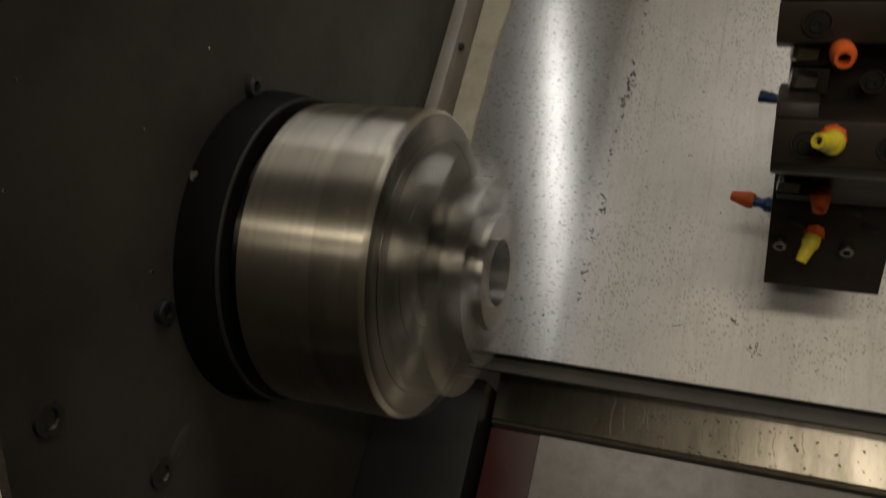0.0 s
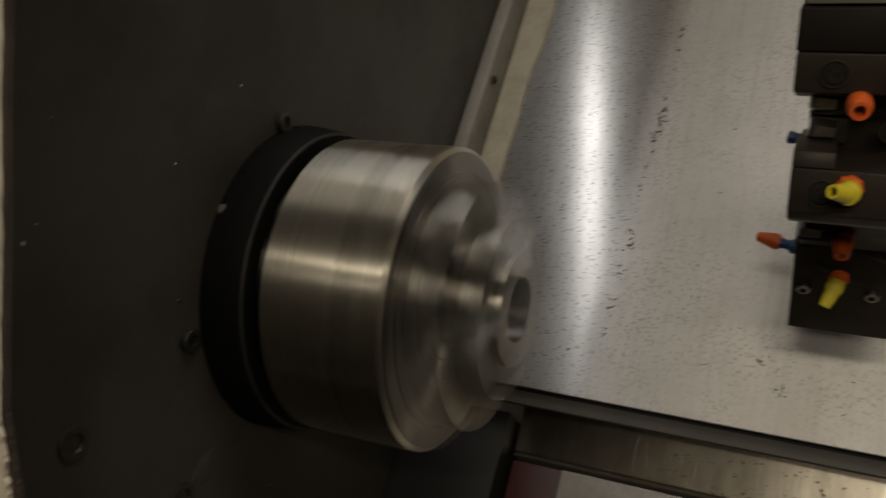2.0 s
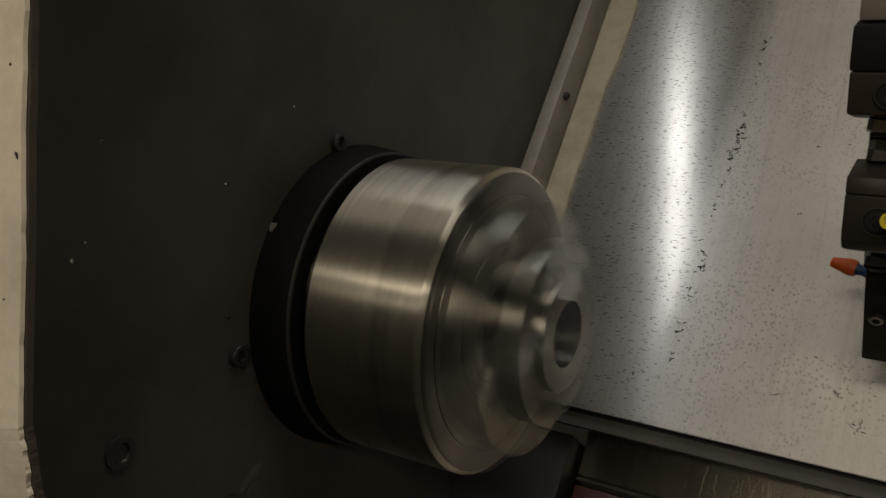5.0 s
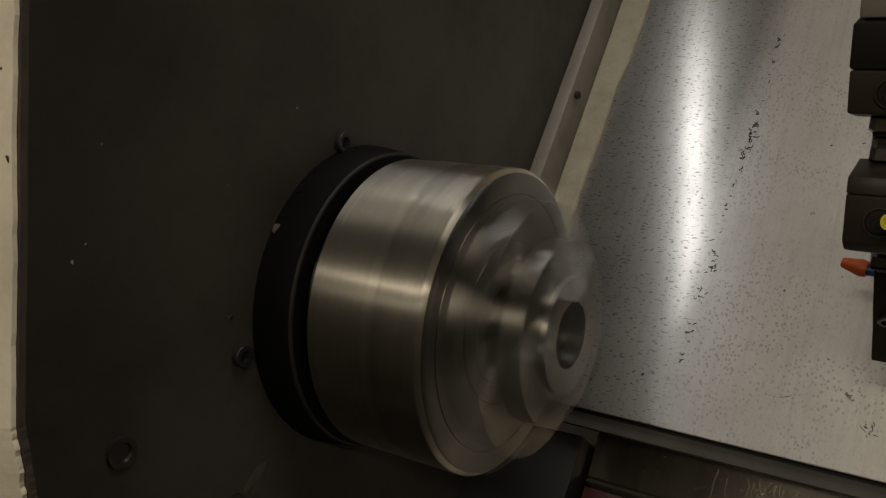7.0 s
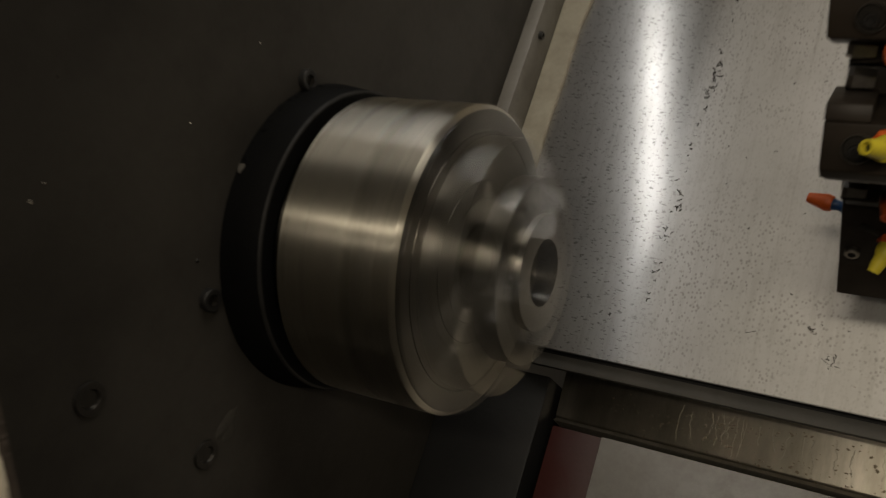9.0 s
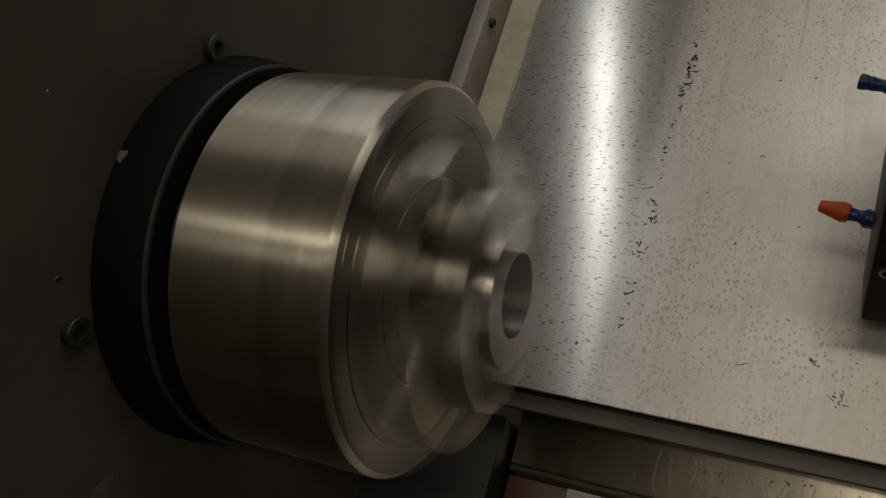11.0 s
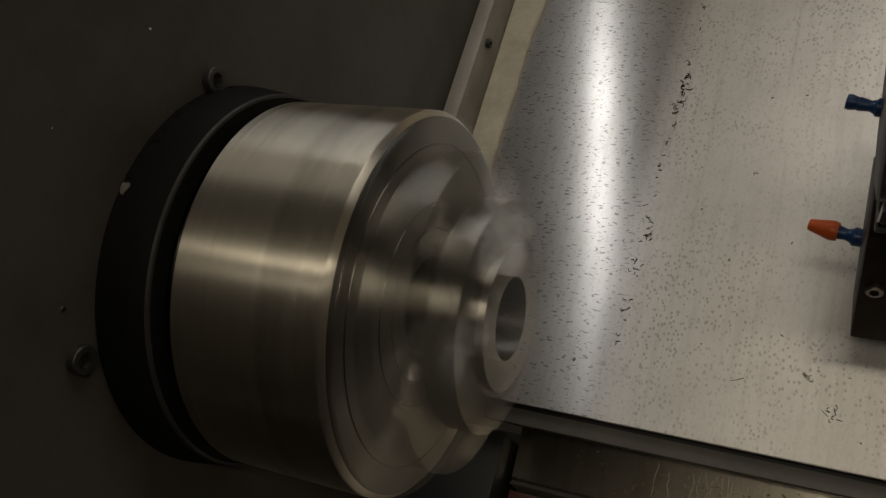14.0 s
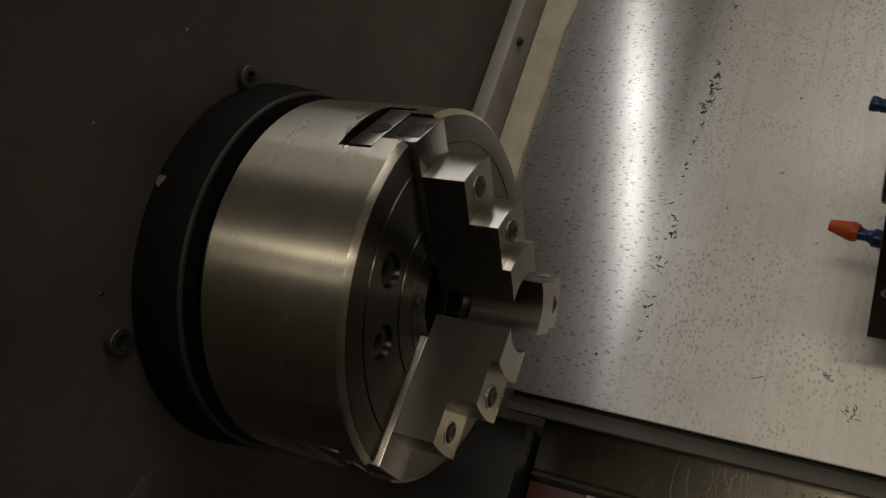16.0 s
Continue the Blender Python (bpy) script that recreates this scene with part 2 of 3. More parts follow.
M_CHIP = worn("bright_metal_chip", (0.85, 0.83, 0.78), 0.2, 1.0, (0.5, 0.45, 0.4), 0.3, 200, 900, 0.0001)
M_OIL = worn("dried_oil_runs", (0.85, 0.81, 0.68), 0.22, 0.6, (0.5, 0.46, 0.35), 0.3, 200, 500, 0.0001)
M_OILSTAIN = worn("brown_oil_stain", (0.14, 0.11, 0.07), 0.4, 0.3, (0.08, 0.06, 0.04), 0.5, 200, 500, 0.0001)
M_STAIN = worn("pale_coolant_stain", (0.055, 0.051, 0.043), 0.6, 0.0, (0.03, 0.028, 0.024), 0.6, 60, 300)
M_ROOM = worn("workshop_wall_paint", (0.36, 0.345, 0.32), 0.7, 0.0, (0.25, 0.23, 0.2), 0.4, 2, 60)
M_FLOOR = worn("workshop_concrete", (0.10, 0.096, 0.09), 0.7, 0.0, (0.05, 0.045, 0.04), 0.5, 2, 60)


# ---------------------------------------------------------------- mesh helpers
def finish(bm, smooth=False):
    bmesh.ops.recalc_face_normals(bm, faces=bm.faces)
    me = bpy.data.meshes.new("mesh")
    bm.to_mesh(me)
    bm.free()
    if smooth:
        me.shade_smooth()
        me.set_sharp_from_angle(angle=radians(35))
    return me


def part(name, bm, mat, parent=None, label="", smooth=True, m=None):
    ob = new(name, finish(bm, smooth))
    ob.data.materials.append(mat)
    if parent:
        ob.parent = parent
    if m is not None:
        ob.matrix_basis = m
    if label:
        tagged(ob, label)
    return ob


def slope_uv(bm):
    """u up the slope, v along the spindle, for brushed steel."""
    uv = bm.loops.layers.uv.new("UVMap")
    for fc in bm.faces:
        for lp in fc.loops:
            lp[uv].uv = (lp.vert.co.z, lp.vert.co.x + 0.09 * lp.vert.co.z)


def setting(name, bm, mat, label, m=SLANT):
    slope_uv(bm)
    ob = part(name, bm, mat, None, "", True, m)
    return tagged(ob, label, name.split("_")[0].replace("1", ""), "", "structure")


def thing(name, label, category, m=SLANT, group=""):
    ob = new(name)
    ob.empty_display_size = 0.02
    ob.matrix_basis = m
    return tagged(ob, label, category, group)


def box(x0, x1, y0, y1, z0, z1, bevel=0.0, bm=None, seg=2):
    own = bm is None
    tmp = bmesh.new()
    bmesh.ops.create_cube(tmp, size=1)
    for v in tmp.verts:
        v.co = ((x0 + x1) / 2 + v.co.x * (x1 - x0), (y0 + y1) / 2 + v.co.y * (y1 - y0), (z0 + z1) / 2 + v.co.z * (z1 - z0))
    if bevel:
        bmesh.ops.bevel(tmp, geom=tmp.edges[:], offset=bevel, segments=seg, affect="EDGES", profile=0.5)
    if own:
        return tmp
    me = bpy.data.meshes.new("tmp")
    tmp.to_mesh(me)
    tmp.free()
    bm.from_mesh(me)
    bpy.data.meshes.remove(me)
    return bm


def prism(profile, x0, x1, bevel=0.0, seg=2):
    """A polygon in (y, z) drawn out along x."""
    bm = bmesh.new()
    a = [bm.verts.new((x0, y, z)) for y, z in profile]
    b = [bm.verts.new((x1, y, z)) for y, z in profile]
    n = len(profile)
    bm.faces.new(a)
    bm.faces.new(b[::-1])
    for i in range(n):
        bm.faces.new((a[i], b[i], b[(i + 1) % n], a[(i + 1) % n]))
    bmesh.ops.recalc_face_normals(bm, faces=bm.faces)
    if bevel:
        bmesh.ops.bevel(bm, geom=bm.edges[:], offset=bevel, segments=seg, affect="EDGES", profile=0.5)
    return bm


def spun(profile, seg=96, closed=False):
    """A profile of (x, r) turned round the x axis."""
    bm = bmesh.new()
    rings = []
    for x, r in profile:
        if r < 1e-6:
            rings.append([bm.verts.new((x, 0, 0))])
        else:
            rings.append([bm.verts.new((x, r * math.cos(2 * math.pi * i / seg), r * math.sin(2 * math.pi * i / seg))) for i in range(seg)])
    pairs = list(zip(rings, rings[1:]))
    if closed:
        pairs.append((rings[-1], rings[0]))
    for a, b in pairs:
        for i in range(seg):
            j = (i + 1) % seg
            if len(a) == 1 and len(b) == 1:
                continue
            if len(a) == 1:
                bm.faces.new((a[0], b[i], b[j]))
            elif len(b) == 1:
                bm.faces.new((a[i], b[0], a[j]))
            else:
                bm.faces.new((a[i], b[i], b[j], a[j]))
    return bm


def moved(bm, m):
    bmesh.ops.transform(bm, matrix=m, verts=bm.verts)
    return bm


def aim(p, d):
    """A matrix that carries the x axis to direction d at p."""
    return Matrix.Translation(p) @ Vector((1, 0, 0)).rotation_difference(Vector(d).normalized()).to_matrix().to_4x4()


def socket_screw(r, h, parent, m, mat, name="screw"):
    """Socket-head cap screw along +x, its head's foot at x = 0, with a hexagonal socket."""
    head = part(name, spun([(0, 0), (0, r), (h - 0.0006, r), (h, r - 0.0006), (h, r * 0.55), (h * 0.5, r * 0.5), (h * 0.5, 0)], 24), mat, parent, "", True, m)
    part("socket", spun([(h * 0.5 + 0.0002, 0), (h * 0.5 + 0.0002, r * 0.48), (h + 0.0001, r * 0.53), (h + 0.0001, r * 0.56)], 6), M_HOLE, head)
    return head


# ---------------------------------------------------------------- enclosure
def bed_plate():
    """One sheet with u up the slope, so that the brushing runs along x."""
    bm = bmesh.new()
    x0, x1, y0, y1, z0, z1 = 0.0, 1.1, 0.2156, 0.2181, 0.0050, 0.62
    box(x0, x1, y0, y1, z0, z1, 0.0006, bm, 1)
    ob = setting("panel_back", bm, M_PLATE, "brushed stainless steel way cover with dried coolant spots")
    ob["category"] = "way cover"
    return ob


bed_plate()
# headstock panel with its round opening closed by the flange
setting("wall_1", box(-0.02, 0.0, -0.42, 0.34, -0.62, 0.62), M_PANEL, "grimy dark painted headstock panel with bolts")
# base casting under the chuck
setting("casting_1", box(0.0005, 0.104, 0.25, 0.42, -0.62, -0.012, 0.003), M_CAST, "dark oily cast iron headstock base")
# grey strip and cream angle where the headstock panel meets the cover
strip = thing("corner_strip", "grey and cream angle strip screwed along the panel corner", "trim")
part("flange", box(0.0005, 0.0148, 0.170, 0.2140, 0.05, 0.62, 0.0008), M_GREYSTRIP, strip, "grey strip")


def wavy_angle():
    """Flat leg of the angle on the cover, its painted edge cut by hand."""
    rnd = random.Random(17)
    bm = bmesh.new()
    n, wob, rows = 90, 0.0, []
    for i in range(n + 1):
        z = 0.05 + 0.57 * i / n
        wob = 0.8 * wob + rnd.uniform(-0.0004, 0.0004)
        k = min(max((z - 0.345) / 0.045, 0.0), 1.0)
        edge = 0.0402 + 0.0015 * min(z / 0.3, 1.0) + 0.0048 * k * k * (3 - 2 * k) + 0.0006 * math.sin(z * 47) + wob
        rows.append([bm.verts.new(c) for c in ((0.0152, 0.2150, z), (0.0152, 0.2095, z), (edge - 0.001, 0.2095, z), (edge, 0.2105, z), (edge, 0.2150, z))])
    for p, q in zip(rows, rows[1:]):
        for i in range(5):
            bm.faces.new((p[i], p[(i + 1) % 5], q[(i + 1) % 5], q[i]))
    bm.faces.new(rows[0])
    bm.faces.new(rows[-1][::-1])
    return bm


part("angle", wavy_angle(), M_DULLCREAM, strip, "cream painted angle with an uneven edge")
for z in (0.317, 0.13, 0.52):
    socket_screw(0.0042, 0.004, strip, aim((0.0148, 0.1825, z), (1, 0, 0)), M_SCREW)

# lip, guideway and lower covers
setting("lip_1", box(0.09, 1.1, 0.2255, 0.232, -0.0085, 0.0036, 0.0008), M_LIP, "grey steel wiper lip under the cover edge")
# dark strip behind the gap: shade under the cover edge put into its colour
setting("groove_1", box(0.09, 1.1, 0.2325, 0.236, -0.006, 0.03), M_CAST, "dark strip for the shade between the cover and its lip")
setting("rail_1", prism([(0.2695, 0.03), (0.2725, 0.0), (0.2765, -0.0412), (0.2790, -0.0435), (0.33, -0.05), (0.33, 0.03)], 0.1085, 1.1, 0.0008), M_RAIL,
        "oily ground steel guideway with coolant runs")
setting("ledge_1", prism([(0.2700, -0.0442), (0.2640, -0.0480), (0.33, -0.051), (0.33, -0.0475)], 0.112, 1.1), M_RAIL, "thin steel ledge below the guideway")
setting("cover_1", box(0.163, 1.1, 0.2530, 0.30, -0.62, -0.0535, 0.0008), M_FRONT, "pale steel front cover plate")
setting("block_1", box(0.116, 0.1625, 0.2560, 0.30, -0.62, -0.0540, 0.0008), M_RED, "dark red painted block beside the casting")

# bolts and holes of the headstock panel
for y, z in ((-0.0875, 0.0795), (-0.0905, -0.0855)):
    bolt = socket_screw(0.0075, 0.005, None, SLANT @ aim((0.0, y, z), (1, 0, 0)), M_SCREW, "panel_bolt")
    tagged(bolt, "black socket head bolt in the dark panel", "bolt", "panel bolts")
for y, z in ((-0.1441, -0.1654), (-0.0373, -0.1739)):
    ob = part("panel_plug", spun([(0, 0.010), (0.002, 0.0095), (0.002, 0.006), (0.0004, 0.005), (0.0004, 0)], 24), M_HOLE, None, "", True, SLANT @ aim((0.0, y, z), (1, 0, 0)))
    tagged(ob, "black sunk plug in the dark panel", "plug", "panel plugs")


def blob(seed, w, h, t, n=28):
    """A flat uneven patch in the y, z plane, t thick along x."""
    rnd = random.Random(seed)
    bm = bmesh.new()
    ph = [rnd.uniform(0, 6.28) for _ in range(4)]
    ring = []
    for i in range(n):
        a = 2 * math.pi * i / n
        k = 1 + 0.25 * math.sin(2 * a + ph[0]) + 0.18 * math.sin(3 * a + ph[1]) + 0.12 * math.sin(5 * a + ph[2]) + rnd.uniform(-0.08, 0.08)
        ring.append((w * k * math.cos(a), h * k * math.sin(a)))
    top = [bm.verts.new((t, y * 0.9, z * 0.9)) for y, z in ring]
    low = [bm.verts.new((0, y, z)) for y, z in ring]
    bm.faces.new(top)
    for i in range(n):
        bm.faces.new((low[i], low[(i + 1) % n], top[(i + 1) % n], top[i]))
    return bm


ob = part("coolant_stain", blob(3, 0.006, 0.014, 0.0003), M_STAIN, None, "", True, SLANT @ pose(0.0002, -0.0275, -0.152))
tagged(ob, "pale dried coolant stain on the dark panel", "stain")


# front panel of the enclosure: chipped cream edge of the door opening
def edge_sheet(name, inner, outer, x_in, x_out, thick, mat, parent, label, ragged=0.0, seed=1):
    """A folded sheet between two polylines in (y, z), thick towards the inside; ragged lets its inner edge wander."""
    rnd = random.Random(seed)
    bm = bmesh.new()
    n = 120
    rows = []

    def along(line, s):
        k = s * (len(line) - 1)
        i = min(int(k), len(line) - 2)
        return Vector(line[i]).lerp(Vector(line[i + 1]), k - i)

    drift = 0
    for i in range(n + 1):
        a, b = along(inner, i / n), along(outer, i / n)
        drift = 0.7 * drift + rnd.uniform(-1, 1)
        xa = x_in - ragged * (0.8 + 0.5 * drift)
        t = thick * 0.7071
        rows.append([bm.verts.new(c) for c in ((xa, a.x, a.y), (xa, a.x + t, a.y + t), (x_out, b.x + t, b.y + t), (x_out, b.x, b.y))])
    for p, q in zip(rows, rows[1:]):
        for i in range(4):
            j = (i + 1) % 4
            bm.faces.new((p[i], p[j], q[j], q[i]))
    bm.faces.new(rows[0])
    bm.faces.new(rows[-1][::-1])
    return part(name, bm, mat, parent, label, False)


def shifted(line, d):
    return [(a + d, b + d) for a, b in line]


door = thing("door_frame", "cream painted door opening edge with chipped brown paint", "door frame")
INNER = [(-0.4665, 0.1487), (-0.359, -0.0326), (-0.2768, -0.1692), (-0.2497, -0.2005), (-0.16, -0.304)]
OUTER = [(-0.4687, 0.1473), (-0.3612, -0.0340), (-0.2764, -0.1736), (-0.2470, -0.2052), (-0.157, -0.309)]
edge_sheet("edge", INNER, OUTER, 0.0905, 0.072, 0.002, M_CREAM, door, "chipped cream paint", 0.0011, 4)
edge_sheet("primer", shifted(INNER, 0.0018), shifted(OUTER, 0.0018), 0.0908, 0.073, 0.003, M_RUST, door, "bare dark edge under the paint", 0.0004, 5)
edge_sheet("return", OUTER, shifted(OUTER, -0.004), 0.0718, 0.020, 0.003, M_CREAM, door, "", 0.0, 6)
edge_sheet("rusty_patch", shifted(OUTER[2:], -0.0006), shifted(OUTER[2:], -0.0050), 0.0700, 0.020, 0.0004, M_RUST, door, "rusty brown lower edge", 0.0008, 9)
rnd = random.Random(31)
for i in range(9):
    k = rnd.uniform(0.2, 0.62) * 4
    j = int(k)
    q = Vector(INNER[j]).lerp(Vector(INNER[j + 1]), k - j)
    s = rnd.uniform(0.0005, 0.0011)
    part("paint_chip", blob(600 + i, s, s * 1.7, 0.0003, 9), M_RUST, door, "", False,
         Matrix.Translation((rnd.uniform(0.076, 0.088), q.x - 0.0005, q.y - 0.0005)) @ Matrix.Rotation(radians(45), 4, "X") @ Matrix.Rotation(radians(-90), 4, "Z"))

# upright shell of the machine and the workshop round it
UP = Matrix.Identity(4)
setting("ceiling_1", box(-0.02, 1.12, 0.40, 0.75, 0.64, 0.66), M_CREAM, "cream painted rear roof of the open-topped enclosure", UP)
setting("wall_2", box(1.12, 1.14, -0.24, 0.75, -0.75, 0.66), M_CREAM, "cream painted end wall of the enclosure", UP)
setting("wall_3", box(-0.02, 1.12, 0.60, 0.62, -0.75, 0.64), M_CREAM, "cream painted back wall of the enclosure", UP)
setting("tray_1", box(-0.02, 1.12, -0.30, 0.75, -0.62, -0.60), M_CAST, "dark chip tray under the bed", UP)
# apron and floor are out of view, dark so the chuck's underside reflects little
setting("wall_4", box(-0.02, 1.14, -0.34, -0.30, -1.1, -0.22), M_PANEL, "unseen apron below the door opening, dark to keep reflections dark", UP)
setting("floor", box(-3.0, 3.5, -4.0, 1.5, -1.16, -1.10), M_FLOOR, "unseen workshop concrete floor, darkened for the reflections", UP)
setting("wall_5", box(-3.0, 3.5, -4.05, -4.0, -1.1, 2.0), M_ROOM, "painted workshop wall behind the viewer", UP)
setting("wall_6", box(-3.05, -3.0, -4.0, 1.5, -1.1, 2.0), M_ROOM, "painted workshop side wall", UP)
setting("wall_7", box(3.5, 3.55, -4.0, 1.5, -1.1, 2.0), M_ROOM, "painted workshop side wall", UP)
setting("wall_8", box(-3.0, 3.5, 1.5, 1.55, -1.1, 2.0), M_ROOM, "painted workshop wall behind the machine", UP)
setting("ceiling_2", box(-3.0, 3.5, -4.0, 1.5, 2.0, 2.05), M_ROOM, "painted workshop ceiling", UP)


# ---------------------------------------------------------------- spindle flange and chuck
flange = thing("spindle_flange", "black round spindle nose flange behind the chuck", "flange")
part("ring", spun([(0.0004, 0.1125), (0.006, 0.1122), (0.0284, 0.1090), (0.0296, 0.1080), (0.0300, 0.1070), (0.0300, 0.0965), (0.0265, 0.0960), (0.0265, 0.05), (0.0004, 0.05)], 128, True), M_FLANGE, flange)
# thin ring along the front edge, paler than the flange
part("worn_edge", spun([(0.0286, 0.1091), (0.0299, 0.1083), (0.0303, 0.1070), (0.0299, 0.1069), (0.0285, 0.1087)], 128, True), M_EDGE, flange, "thin grey front edge")
rnd = random.Random(44)
for i in range(9):
    a = radians(178 - i * 5.5 + rnd.uniform(-2, 2))
    s = rnd.uniform(0.0012, 0.0028)
    part("nick", blob(80 + i, s, s * rnd.uniform(0.8, 1.6), 0.0006, 10), M_FLANGE, flange, "", True, aim((rnd.uniform(0.002, 0.006), 0.1122 * math.cos(a), 0.1122 * math.sin(a)), (0, math.cos(a), math.sin(a))))
part("chipped_spot", blob(8, 0.0020, 0.0044, 0.0008), M_BARE, flange, "bare chipped spot", True, aim((0.0030, -0.1119, -0.0030), (0.1, -1, -0.02)))
FACE, BACK, RAD = 0.1266, 0.0396, 0.105
JAW_AT = (-93.4, 26.6, 146.6)
SLOT_W = 0.0148


def chuck_body():
    bm = spun([(0.0275, 0.03), (0.0275, 0.092), (BACK - 0.002, 0.092), (BACK, 0.1035), (BACK + 0.0012, RAD), (FACE - 0.0035, RAD), (FACE - 0.0005, RAD - 0.0030), (FACE, RAD - 0.0042),
               (FACE, 0.0885), (FACE - 0.0006, 0.0880), (FACE - 0.0006, 0.0872), (FACE, 0.0868),
               (FACE, 0.0565), (FACE - 0.0006, 0.0560), (FACE - 0.0006, 0.0552), (FACE, 0.0548),
               (FACE, 0.0430), (FACE - 0.004, 0.0425), (FACE - 0.004, 0.0265), (FACE - 0.012, 0.026), (0.0275, 0.026)], 160, True)
    body = part("body", bm, M_CHUCK)
    # T-slots for the jaws and counterbores for the mounting screws
    cut = bmesh.new()
    for a in JAW_AT:
        turn = Matrix.Rotation(radians(a), 4, "X")
        for x0, x1, w in ((FACE - 0.0362, FACE + 0.01, SLOT_W + 0.0009), (FACE - 0.0362, FACE - 0.0165, 0.0245)):
            b = moved(box(x0, x1, 0.012, 0.12, -w, w), turn)
            me = bpy.data.meshes.new("t")
            b.to_mesh(me)
            b.free()
            cut.from_mesh(me)
            bpy.data.meshes.remove(me)
            cutter = new("cutter", finish(cut))
            mod = body.modifiers.new("cut", "BOOLEAN")
            mod.object, mod.solver = cutter, "EXACT"
            me = bpy.data.meshes.new_from_object(body.evaluated_get(bpy.context.evaluated_depsgraph_get()))
            body.modifiers.clear()
            old, body.data = body.data, me
            bpy.data.objects.remove(cutter)
            cut = bmesh.new()
    for a in JAW_AT:
        for d in (45.3, 74.7):
            q = radians(a + d)
            b = moved(spun([(FACE - 0.011, 0), (FACE - 0.011, 0.0092), (FACE + 0.01, 0.0092), (FACE + 0.01, 0)], 32), Matrix.Translation((0, 0.0705 * math.cos(q), 0.0705 * math.sin(q))))
            cutter = new("cutter", finish(b))
            mod = body.modifiers.new("cut", "BOOLEAN")
            mod.object, mod.solver = cutter, "EXACT"
            me = bpy.data.meshes.new_from_object(body.evaluated_get(bpy.context.evaluated_depsgraph_get()))
            body.modifiers.clear()
            body.data = me
            bpy.data.objects.remove(cutter)
    # face, slot walls and counterbores take the shade-darkened copy of the steel
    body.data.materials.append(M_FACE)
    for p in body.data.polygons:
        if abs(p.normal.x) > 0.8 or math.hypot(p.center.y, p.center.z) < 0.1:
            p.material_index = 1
    body.data.shade_smooth()
    body.data.set_sharp_from_angle(angle=radians(30))
    return body


chuck = thing("lathe_chuck", "steel three jaw power chuck with stepped jaws, spinning then stopped", "chuck")
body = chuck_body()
body.parent = chuck
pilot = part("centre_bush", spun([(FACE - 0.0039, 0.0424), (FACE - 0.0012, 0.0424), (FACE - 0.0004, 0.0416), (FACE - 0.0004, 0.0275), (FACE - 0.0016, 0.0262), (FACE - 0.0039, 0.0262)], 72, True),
             M_FACE, chuck, "faced centre bush, shade put into its colour")
for a in JAW_AT:
    q = radians(a + 60)
    socket_screw(0.0034, 0.0022, pilot, aim((FACE - 0.0008, 0.0345 * math.cos(q), 0.0345 * math.sin(q)), (1, 0, 0)), M_SCREW)
    for d in (45.3, 74.7):
        q = radians(a + d)
        socket_screw(0.0082, 0.0085, chuck, aim((FACE - 0.0109, 0.0705 * math.cos(q), 0.0705 * math.sin(q)), (1, 0, 0)), M_SCREW)


def arc_step(x0, x1, r_in, r_out, w):
    """Block between two curved faces: radii r_in and r_out about the spindle, half width w along z, rising along x."""
    bm = bmesh.new()
    n = 10
    zs = [-w + 2 * w * i / n for i in range(n + 1)]

    def yo(r, z):
        return math.sqrt(r * r - z * z)

    loops = []
    for x in (x0, x1):
        inner = [bm.verts.new((x, yo(r_in, z), z)) for z in zs]
        outer = [bm.verts.new((x, yo(r_out, z), z)) for z in zs]
        loops.append((inner, outer))
    (a, b), (c, d) = loops
    for i in range(n):
        bm.faces.new((a[i], a[i + 1], b[i + 1], b[i]))
        bm.faces.new((c[i], d[i], d[i + 1], c[i + 1]))
        bm.faces.new((a[i], c[i], c[i + 1], a[i + 1]))
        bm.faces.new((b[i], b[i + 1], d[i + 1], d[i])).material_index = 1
    bm.faces.new((a[0], b[0], d[0], c[0]))
    bm.faces.new((a[-1], c[-1], d[-1], b[-1]))
    bmesh.ops.recalc_face_normals(bm, faces=bm.faces)
    return bm


